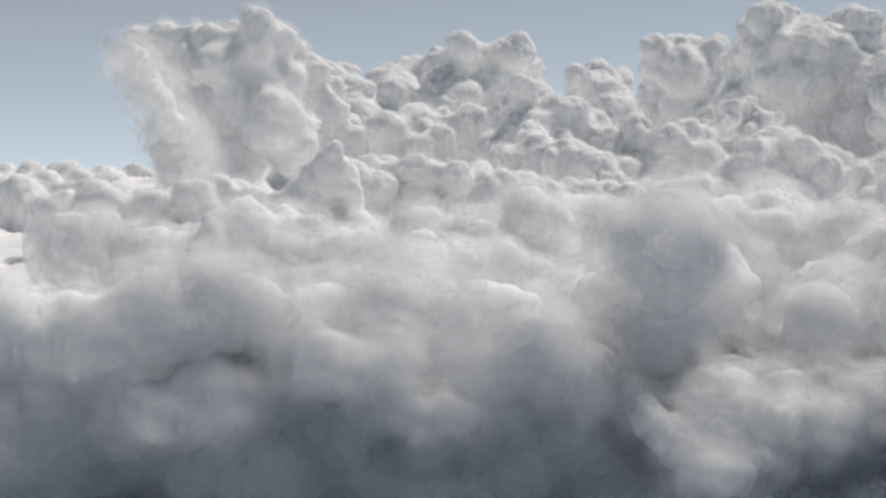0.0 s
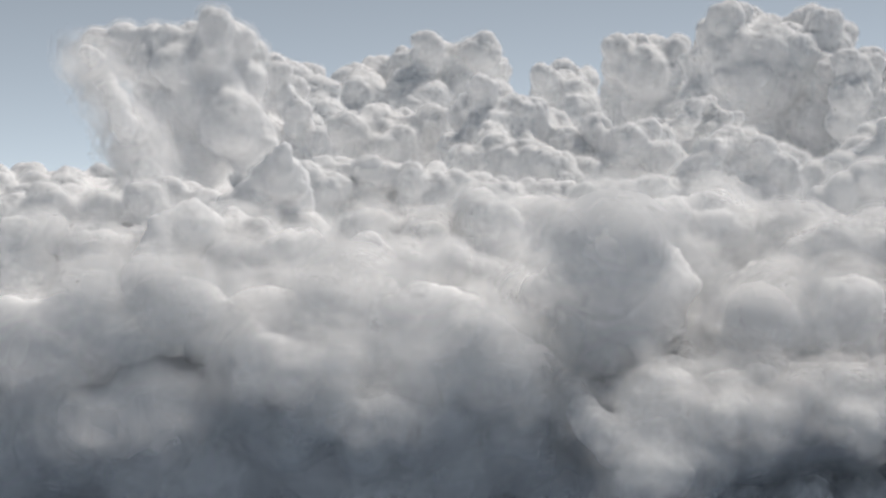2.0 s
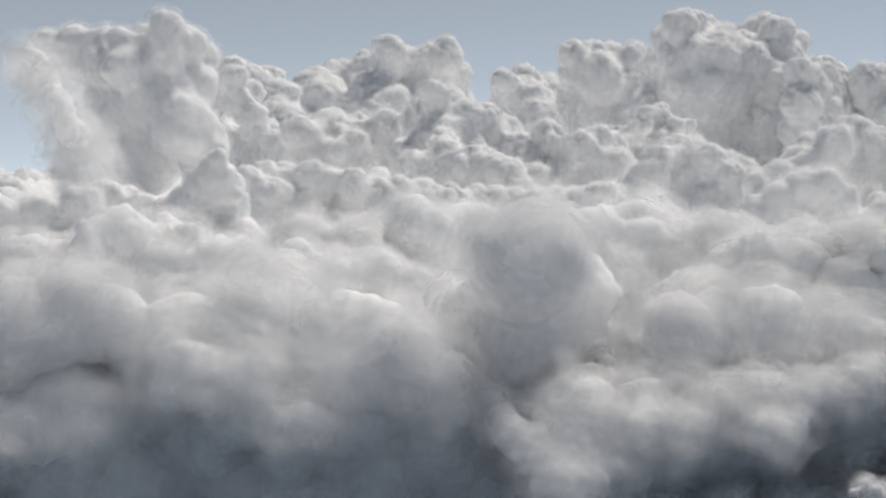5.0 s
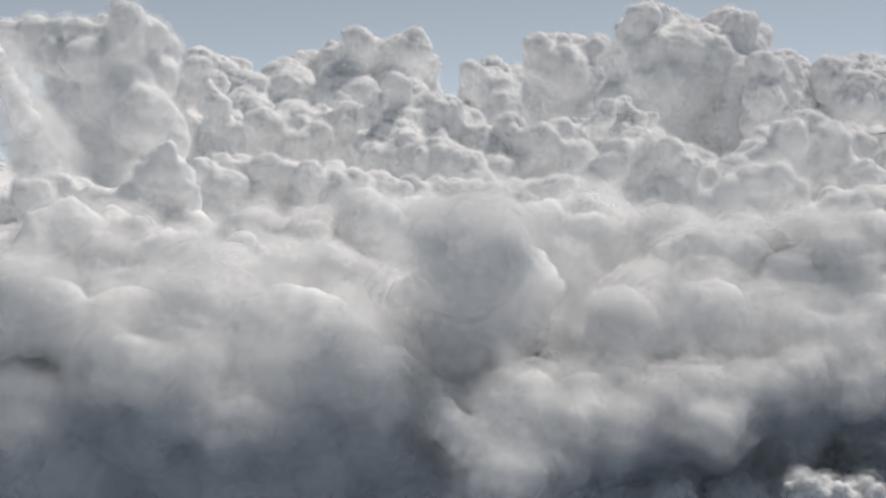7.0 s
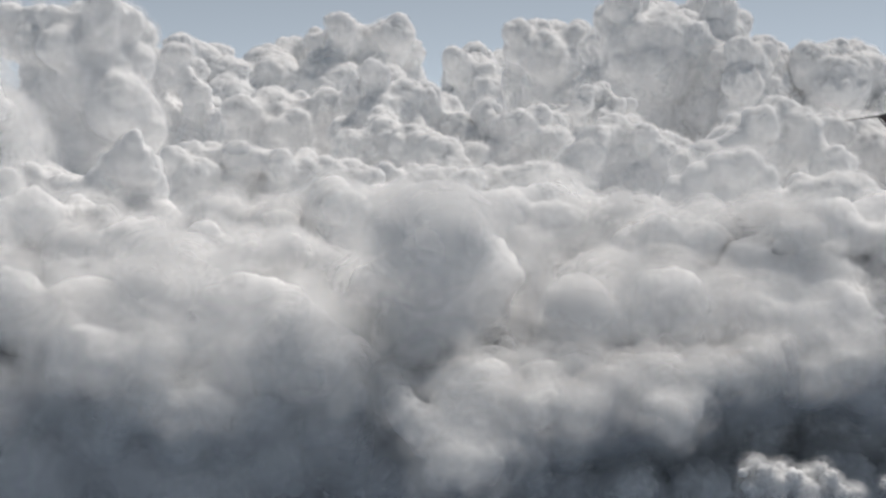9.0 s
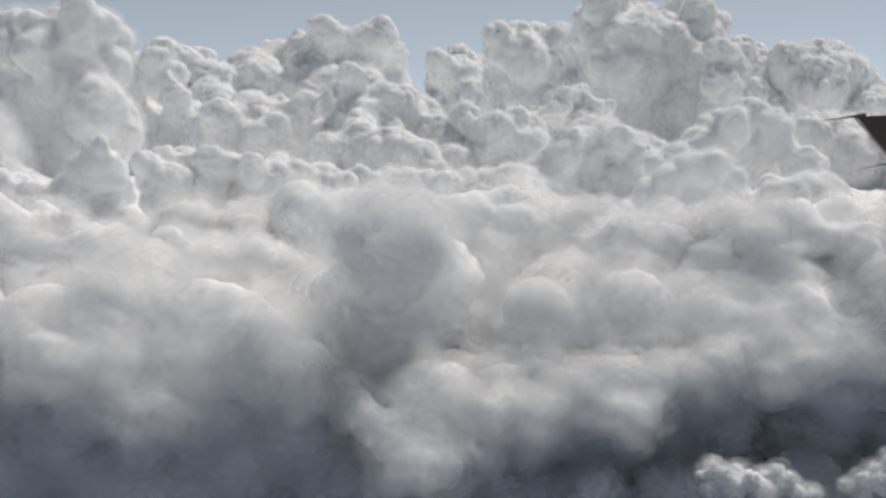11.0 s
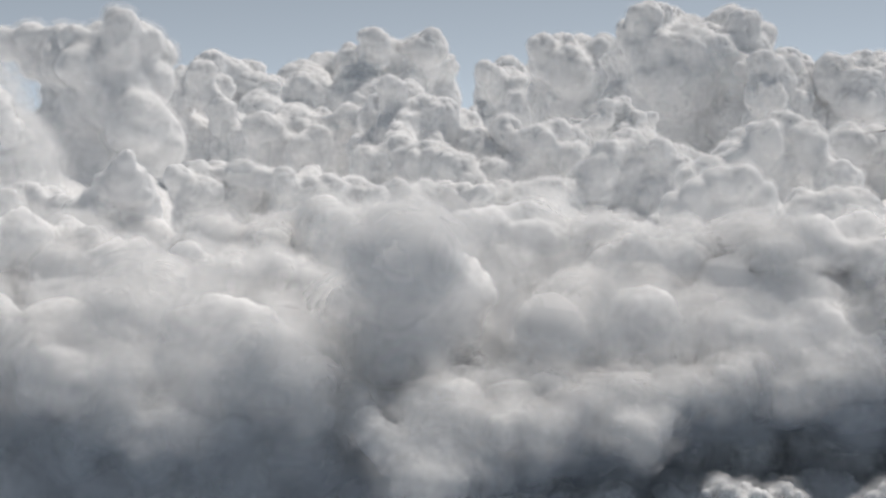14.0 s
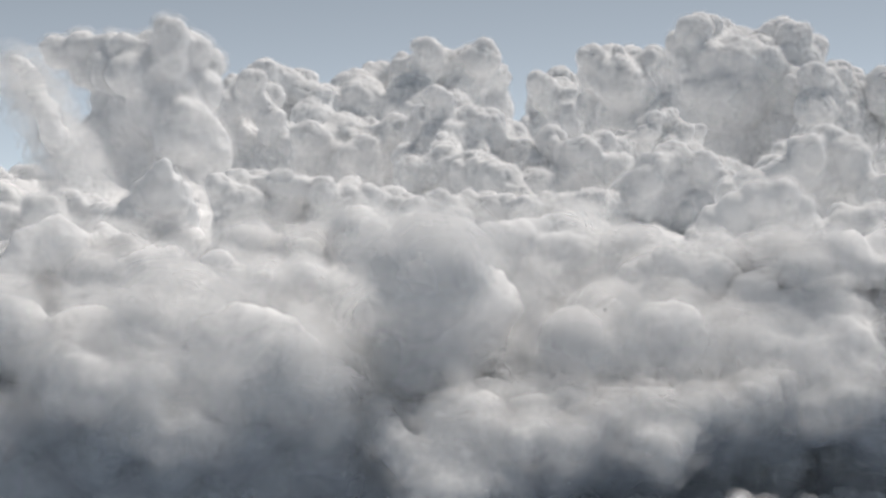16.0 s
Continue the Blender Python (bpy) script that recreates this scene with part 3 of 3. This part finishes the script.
cumulus('swell_cloud', 'smooth white cloud field in soft light', 'swell', 0.35, 0.18, [
    (38.2, 209.9, 91.5, 4.2), (41.6, 212.1, 92.5, 3.4), (47.7, 218.6, 92.4, 4.9), (53.6, 218.7, 89.2, 4.9),
    (56.0, 216.3, 88.4, 4.7), (42.6, 214.9, 87.2, 4.5), (49.6, 214.4, 88.6, 6.2), (54.8, 214.1, 87.5, 4.6),
    (60.0, 210.2, 88.6, 5.0), (39.6, 212.8, 85.7, 3.9), (43.7, 210.7, 83.3, 6.6), (57.0, 219.7, 79.4, 7.6),
])
cumulus('swell_cloud', 'white puffy cumulus swell with flat grey base', 'swell', 0.4, 0.16, [
    (61.8, 198.9, 89.9, 3.1), (69.4, 204.1, 91.3, 2.9), (70.4, 203.0, 88.7, 3.2), (76.8, 203.3, 91.1, 2.8),
    (60.4, 201.0, 88.1, 3.3), (67.1, 201.8, 88.3, 2.4), (68.4, 199.3, 87.9, 4.2), (77.2, 201.3, 85.7, 2.9),
    (79.5, 201.1, 88.5, 3.6), (79.9, 195.6, 89.0, 3.3), (77.1, 198.3, 84.8, 3.6), (86.1, 200.3, 90.7, 4.7),
    (94.2, 203.3, 91.1, 4.3), (95.6, 194.6, 87.7, 4.3), (101.8, 200.2, 89.8, 4.9), (57.4, 199.6, 87.3, 3.4),
])
cumulus('swell_cloud', 'broad soft pale cloud slope with faint grey folds', 'swell', 0.35, 0.18, [
    (53.2, 200.6, 81.5, 6.1), (61.7, 202.7, 80.6, 7.7), (74.0, 201.1, 83.8, 6.5), (79.8, 199.9, 84.0, 7.9),
    (93.0, 202.2, 82.3, 6.4), (99.6, 201.9, 82.6, 7.9), (111.7, 201.4, 83.5, 7.5), (57.9, 196.9, 77.7, 5.9),
    (68.9, 197.2, 76.2, 6.4), (78.1, 198.5, 79.2, 7.7), (84.9, 197.4, 79.6, 6.8), (92.5, 198.3, 79.6, 5.9),
    (100.3, 196.1, 79.1, 7.0), (112.9, 199.0, 79.1, 6.3), (52.8, 192.5, 74.4, 6.2), (60.9, 191.3, 73.4, 6.8),
    (71.9, 190.2, 77.2, 6.1), (80.1, 190.9, 76.0, 6.3), (85.8, 190.2, 76.3, 7.1), (99.2, 192.9, 74.8, 7.8),
    (104.3, 193.9, 75.9, 7.5), (55.8, 187.5, 69.8, 7.2), (63.6, 186.8, 71.2, 5.7), (72.3, 186.3, 72.3, 5.5),
    (79.8, 188.1, 73.4, 6.3), (89.9, 188.9, 73.2, 6.5), (96.9, 185.2, 73.7, 5.8), (107.8, 185.2, 73.3, 6.6),
])
cumulus('edge_cloud', 'ragged bright puffs along the broken cloud edge', 'edge', 0.6, 0.15, [
    (39.1, 165.7, 70.6, 2.3), (41.6, 167.2, 71.3, 2.3), (44.0, 166.1, 69.8, 2.0), (46.5, 167.9, 70.9, 2.0),
    (48.8, 169.7, 72.0, 2.3), (51.6, 172.5, 73.2, 2.3), (54.4, 168.4, 70.2, 2.2), (56.6, 167.4, 68.7, 1.8),
    (58.8, 169.4, 70.2, 2.1), (60.7, 173.2, 72.7, 2.4), (63.8, 174.8, 73.6, 2.2), (66.6, 175.2, 72.7, 1.8),
    (68.7, 177.4, 74.5, 2.3), (72.3, 179.8, 75.1, 2.3), (75.9, 182.1, 75.5, 2.5), (79.2, 183.5, 76.1, 2.6),
    (40.8, 172.6, 73.3, 3.0), (45.9, 173.9, 73.8, 3.0), (55.7, 173.4, 73.0, 3.1),
])
cumulus('edge_cloud', 'ragged pale puffs along the shaded cloud rim', 'edge', 0.6, 0.15, [
    (43.3, 166.9, 67.5, 2.3), (46.2, 168.9, 69.0, 2.5), (49.2, 170.5, 69.8, 2.4), (53.8, 172.8, 70.3, 2.4),
    (57.5, 173.8, 70.3, 2.6), (61.4, 175.5, 71.2, 2.4), (65.2, 176.8, 71.7, 2.6), (69.2, 178.1, 72.1, 2.5),
    (73.1, 179.6, 72.8, 2.6), (76.9, 179.3, 72.4, 2.3), (80.9, 180.9, 73.2, 2.7), (84.7, 181.1, 73.5, 2.5),
    (88.5, 181.0, 73.4, 2.7), (93.1, 180.6, 72.8, 2.5), (97.7, 180.7, 72.9, 2.8), (102.3, 180.6, 72.8, 3.0),
    (53.8, 178.0, 71.9, 2.2), (63.9, 181.4, 72.6, 2.2), (76.1, 185.6, 74.2, 2.2), (88.0, 187.1, 75.0, 2.3),
])
cumulus('edge_cloud', 'soft white cloud slope sinking into shade', 'edge', 0.4, 0.15, [
    (36.8, 178.5, 73.0, 4.3), (41.0, 177.2, 72.5, 4.0), (45.4, 178.5, 73.0, 3.8), (50.2, 180.8, 73.4, 3.6),
    (54.8, 182.2, 74.0, 3.6), (59.2, 182.2, 73.9, 3.6), (64.2, 184.5, 74.4, 3.4), (39.0, 171.4, 70.0, 3.3),
    (43.0, 169.8, 69.1, 2.8), (34.8, 171.7, 70.4, 3.6), (51.1, 172.7, 70.4, 2.8), (46.8, 173.0, 70.8, 2.9),
    (39.1, 186.5, 75.8, 4.1), (56.3, 174.1, 70.9, 2.8),
])
cumulus('edge_cloud', 'soft pale torn puffs on the shaded cloud flank', 'edge', 0.6, 0.15, [
    (-8.5, 169.0, 70.6, 2.8), (-5.4, 168.0, 71.8, 2.9), (-2.5, 168.0, 70.4, 3.0), (0.8, 168.0, 71.1, 3.0),
    (4.1, 169.0, 70.2, 2.8), (7.4, 169.0, 70.9, 2.8), (-1.9, 169.0, 67.2, 2.7), (-10.6, 170.0, 67.8, 2.4),
    (3.3, 170.0, 67.0, 2.4), (14.7, 172.0, 73.4, 2.3), (12.0, 173.0, 74.6, 2.2), (8.6, 173.0, 73.9, 2.3),
    (18.1, 170.0, 72.3, 2.0), (-18.8, 172.0, 72.2, 2.4), (-14.8, 172.0, 73.5, 2.3), (-20.7, 171.0, 69.7, 2.0),
    (-12.1, 171.0, 71.0, 1.9), (-24.8, 172.0, 72.2, 2.3), (-29.4, 172.0, 71.6, 2.3),
])
cumulus('near_cloud', 'broad soft white cloud mass with grey folds underneath', 'near', 0.3, 0.15, [
    (71.4, 193.8, 78.8, 3.5), (81.7, 194.2, 80.4, 3.0), (84.5, 201.6, 79.9, 3.6), (93.4, 202.9, 80.9, 4.4),
    (96.4, 197.0, 84.0, 3.9), (108.7, 205.0, 82.5, 6.2), (111.8, 203.0, 83.6, 5.3), (90.8, 188.6, 79.6, 2.8),
    (96.4, 188.5, 81.6, 4.3), (109.3, 194.2, 77.8, 4.4), (120.7, 200.3, 81.1, 5.9),
])
cumulus('near_cloud', 'large soft grey cumulus hump, shaded and misty-edged', 'near', 0.25, 0.16, [
    (28.3, 181.2, 89.3, 5.4), (27.7, 189.2, 84.5, 6.7), (30.3, 183.3, 87.8, 6.0), (27.2, 194.3, 80.8, 6.9),
    (30.1, 185.5, 80.8, 7.5), (21.9, 203.0, 76.5, 6.5), (17.8, 199.2, 73.6, 6.9), (28.8, 201.2, 71.6, 8.4),
    (36.0, 203.2, 75.7, 6.4), (33.7, 187.7, 85.3, 5.1),
])
cumulus('near_cloud', 'soft white cloud mass with grey folds', 'near', 0.3, 0.15, [
    (42.9, 184.5, 75.5, 4.3), (47.1, 180.6, 79.0, 4.4), (52.3, 191.9, 82.3, 3.7), (55.7, 182.7, 79.2, 5.0),
    (59.6, 184.6, 81.3, 5.2), (64.6, 188.5, 77.8, 4.3), (69.6, 191.2, 77.2, 5.3),
])
cumulus('near_cloud', 'soft pale cloud mass fading into grey', 'near', 0.25, 0.15, [
    (-11.1, 179.8, 80.2, 4.7), (-5.7, 184.2, 81.2, 7.0), (0.7, 179.8, 78.5, 6.5), (6.7, 178.9, 80.1, 6.4),
    (10.8, 172.8, 78.6, 4.3), (-14.7, 180.7, 79.7, 5.6), (-16.4, 177.7, 78.3, 5.5), (-7.8, 172.3, 73.9, 5.8),
    (1.4, 177.4, 73.6, 7.3), (5.0, 174.6, 73.3, 6.9), (13.5, 170.8, 74.9, 4.4), (-11.6, 171.3, 76.4, 4.9),
])
cumulus('near_cloud', 'dark blue-grey shaded cloud lump with pale rim', 'near', 0.3, 0.14, [
    (-24.8, 178.5, 81.6, 6.0), (-27.2, 178.9, 82.9, 4.7), (-31.7, 178.4, 79.6, 4.2), (-35.2, 178.4, 81.2, 5.3),
    (-38.9, 178.8, 80.7, 4.6), (-25.8, 179.3, 76.7, 5.4), (-21.3, 179.3, 77.9, 4.9), (-34.5, 179.5, 75.2, 5.2),
    (-46.0, 178.7, 80.0, 4.8), (-46.2, 179.4, 77.5, 6.2), (-56.0, 178.5, 78.8, 7.3), (-41.0, 179.5, 75.5, 6.8),
    (-45.9, 179.8, 74.8, 5.4),
])
cumulus('near_cloud', 'dark grey cloud base in deep shade', 'near', 0.35, 0.15, [
    (-26.3, 177.9, 68.5, 4.8), (-17.7, 177.8, 69.3, 5.2), (-12.3, 176.6, 70.2, 7.6), (-5.7, 173.8, 70.0, 4.7),
    (2.5, 177.7, 68.3, 6.9), (7.6, 176.4, 67.9, 6.1), (13.2, 175.2, 68.0, 4.8), (-22.8, 175.6, 63.2, 6.7),
    (-14.6, 181.5, 62.1, 6.4), (-6.1, 176.2, 63.2, 7.1), (1.0, 176.8, 60.2, 6.6), (8.8, 181.9, 62.4, 6.3),
    (-27.5, 173.1, 71.8, 6.6), (-37.0, 175.5, 69.1, 6.2), (-42.6, 181.1, 66.4, 7.1), (-49.6, 177.2, 66.1, 8.4),
    (-31.4, 183.8, 60.5, 4.5), (15.9, 171.9, 69.0, 3.6), (19.8, 176.6, 62.8, 3.9), (22.9, 182.2, 59.2, 5.1),
    (14.5, 185.1, 58.4, 3.5),
])
cumulus('near_cloud', 'white ragged cumulus edge curling over shade', 'edge', 0.5, 0.14, [
    (22.4, 172.1, 73.0, 1.7), (23.5, 170.0, 71.4, 2.3), (25.0, 167.9, 69.9, 2.7), (27.0, 165.9, 68.4, 2.9),
    (29.2, 164.8, 66.8, 3.0), (32.0, 166.4, 67.7, 3.7), (31.9, 170.5, 70.7, 4.3), (30.4, 161.5, 65.0, 2.6),
    (35.5, 168.4, 69.2, 3.6), (35.2, 173.7, 72.4, 3.8), (33.1, 162.8, 65.4, 2.6), (37.1, 165.7, 66.7, 2.4),
    (27.8, 161.3, 64.7, 2.0),
])
cumulus('low_cloud', 'dark blue-grey broken cloud in deep shade below', 'low', 0.8, 0.19, [
    (56.1, 220.6, 57.4, 4.4), (61.7, 226.0, 58.1, 4.1), (53.6, 231.4, 51.5, 4.6), (63.8, 223.3, 61.3, 3.2),
    (68.8, 228.7, 58.5, 4.1), (72.2, 220.6, 58.2, 4.4), (78.2, 226.0, 60.8, 4.5), (84.5, 231.4, 61.7, 4.7),
    (86.5, 223.3, 64.8, 5.4), (94.0, 228.7, 64.9, 5.5), (96.6, 220.6, 66.1, 6.2), (83.9, 226.0, 56.1, 6.4),
    (94.2, 231.4, 56.0, 7.5), (98.7, 223.3, 56.6, 7.2), (75.5, 228.7, 50.1, 6.5), (64.2, 220.6, 52.9, 5.3),
    (58.2, 226.0, 49.9, 5.4), (108.4, 231.4, 63.4, 7.5), (110.6, 223.3, 62.9, 8.2),
])
cumulus('low_cloud', 'dark blue-grey cloud floor deep in shade', 'low', 0.7, 0.19, [
    (70.0, 210.8, 49.7, 5.1), (78.3, 216.0, 46.9, 6.2), (88.0, 221.2, 46.7, 6.3), (93.7, 213.4, 49.3, 6.1),
    (102.8, 218.6, 46.9, 6.3), (108.1, 210.8, 49.5, 7.0), (119.4, 216.0, 48.9, 8.1), (65.0, 221.2, 46.4, 5.4),
])
cumulus('low_cloud', 'dark ragged cloud wisp low in shade', 'low', 0.8, 0.17, [
    (15.9, 195.2, 57.9, 3.1), (19.2, 200.0, 55.3, 3.6), (23.4, 204.8, 54.9, 3.7), (42.8, 197.6, 55.6, 3.6),
    (50.1, 202.4, 53.6, 4.1), (56.7, 195.2, 54.4, 3.9), (14.4, 200.0, 53.7, 4.0), (29.1, 204.8, 52.4, 4.1),
    (34.9, 197.6, 53.7, 4.0),
])
cumulus('low_cloud', 'small torn bright cumulus scrap in the sun below', 'scrap', 0.2, 0.10, [
    (61.8, 156.0, 65.5, 0.6), (63.4, 157.0, 66.1, 0.9), (64.4, 156.0, 65.2, 1.2), (66.6, 158.0, 65.2, 1.0),
    (67.4, 156.0, 64.7, 1.4), (69.9, 158.0, 64.6, 0.9), (71.0, 157.0, 65.5, 0.7), (71.6, 156.0, 64.6, 1.0),
    (65.4, 156.0, 63.9, 1.6), (69.0, 156.0, 63.2, 1.7), (73.0, 157.0, 62.8, 1.3), (62.8, 156.0, 63.7, 1.2),
    (75.3, 158.0, 62.3, 0.9),
])
cumulus('low_cloud', 'ragged bright cumulus scrap rising from shade below', 'scrap', 0.2, 0.10, [
    (79.3, 158.0, 63.6, 0.6), (81.0, 158.0, 64.1, 0.9), (83.0, 159.0, 64.9, 0.9), (84.7, 159.0, 66.0, 0.8),
    (85.3, 158.0, 67.1, 0.5), (86.3, 158.0, 65.7, 1.0), (87.7, 159.0, 66.5, 0.6), (83.3, 158.0, 63.5, 1.4),
    (86.0, 158.0, 63.6, 1.6), (88.7, 158.0, 64.7, 1.6), (91.5, 158.0, 63.6, 1.9), (81.3, 158.0, 62.4, 1.2),
    (88.5, 159.0, 61.8, 1.9),
])


# ---- the aeroplane's wing tip ----
def painted(name, colour, rough, flake):
    m, n, l, p = material(name)
    p.inputs["Roughness"].default_value = rough
    geo = n.new("ShaderNodeNewGeometry")
    dirt = noise_node(n, l, flake, 6, geo)
    ramp = n.new("ShaderNodeValToRGB")
    ramp.color_ramp.elements[0].color = tuple(c * 0.7 for c in colour) + (1,)
    ramp.color_ramp.elements[1].color = colour + (1,)
    l.new(dirt.outputs["Fac"], ramp.inputs["Fac"])
    l.new(ramp.outputs[0], p.inputs["Base Color"])
    return m


RED = painted("red_paint", (0.036, 0.017, 0.018), 0.45, 0.3)
DARK = painted("dark_sealant", (0.03, 0.03, 0.035), 0.6, 0.5)
GREY = painted("grey_carbon", (0.09, 0.09, 0.10), 0.5, 0.5)


def part(name, bm, mat, parent, label=""):
    me = bpy.data.meshes.new(name)
    bm.to_mesh(me)
    bm.free()
    me.materials.append(mat)
    ob = new(name, me)
    ob.parent = parent
    return tagged(ob, label, kind="part")


def aerofoil(bm, sections):
    """Skin through sections: each (tail, nose, thickness), with a rounded nose and a thin tail."""
    rings = []
    for tail, nose, thick in sections:
        tail, nose = Vector(tail), Vector(nose)
        ring = []
        for k in range(24):
            a = 2 * math.pi * k / 24
            s = 0.5 - 0.5 * math.cos(a)               # 0 at the tail, 1 at the nose
            t = thick * math.sin(a) * (0.18 + 0.82 * s ** 0.6) * 0.5
            ring.append(bm.verts.new(tail.lerp(nose, s) + Vector((0, t, 0))))
        rings.append(ring)
    for p, q in zip(rings, rings[1:]):
        for k in range(24):
            bm.faces.new((p[k], p[(k + 1) % 24], q[(k + 1) % 24], q[k]))
    bm.faces.new(rings[0][::-1])
    bm.faces.new(rings[-1])
    bmesh.ops.recalc_face_normals(bm, faces=bm.faces)
    return bm


def rod(bm, a, b, r0, r1):
    a, b = Vector(a), Vector(b)
    m = Matrix.Translation((a + b) / 2) @ (b - a).to_track_quat("Z", "Y").to_matrix().to_4x4()
    bmesh.ops.create_cone(bm, cap_ends=True, segments=10, radius1=r0, radius2=r1, depth=(b - a).length, matrix=m)
    return bm


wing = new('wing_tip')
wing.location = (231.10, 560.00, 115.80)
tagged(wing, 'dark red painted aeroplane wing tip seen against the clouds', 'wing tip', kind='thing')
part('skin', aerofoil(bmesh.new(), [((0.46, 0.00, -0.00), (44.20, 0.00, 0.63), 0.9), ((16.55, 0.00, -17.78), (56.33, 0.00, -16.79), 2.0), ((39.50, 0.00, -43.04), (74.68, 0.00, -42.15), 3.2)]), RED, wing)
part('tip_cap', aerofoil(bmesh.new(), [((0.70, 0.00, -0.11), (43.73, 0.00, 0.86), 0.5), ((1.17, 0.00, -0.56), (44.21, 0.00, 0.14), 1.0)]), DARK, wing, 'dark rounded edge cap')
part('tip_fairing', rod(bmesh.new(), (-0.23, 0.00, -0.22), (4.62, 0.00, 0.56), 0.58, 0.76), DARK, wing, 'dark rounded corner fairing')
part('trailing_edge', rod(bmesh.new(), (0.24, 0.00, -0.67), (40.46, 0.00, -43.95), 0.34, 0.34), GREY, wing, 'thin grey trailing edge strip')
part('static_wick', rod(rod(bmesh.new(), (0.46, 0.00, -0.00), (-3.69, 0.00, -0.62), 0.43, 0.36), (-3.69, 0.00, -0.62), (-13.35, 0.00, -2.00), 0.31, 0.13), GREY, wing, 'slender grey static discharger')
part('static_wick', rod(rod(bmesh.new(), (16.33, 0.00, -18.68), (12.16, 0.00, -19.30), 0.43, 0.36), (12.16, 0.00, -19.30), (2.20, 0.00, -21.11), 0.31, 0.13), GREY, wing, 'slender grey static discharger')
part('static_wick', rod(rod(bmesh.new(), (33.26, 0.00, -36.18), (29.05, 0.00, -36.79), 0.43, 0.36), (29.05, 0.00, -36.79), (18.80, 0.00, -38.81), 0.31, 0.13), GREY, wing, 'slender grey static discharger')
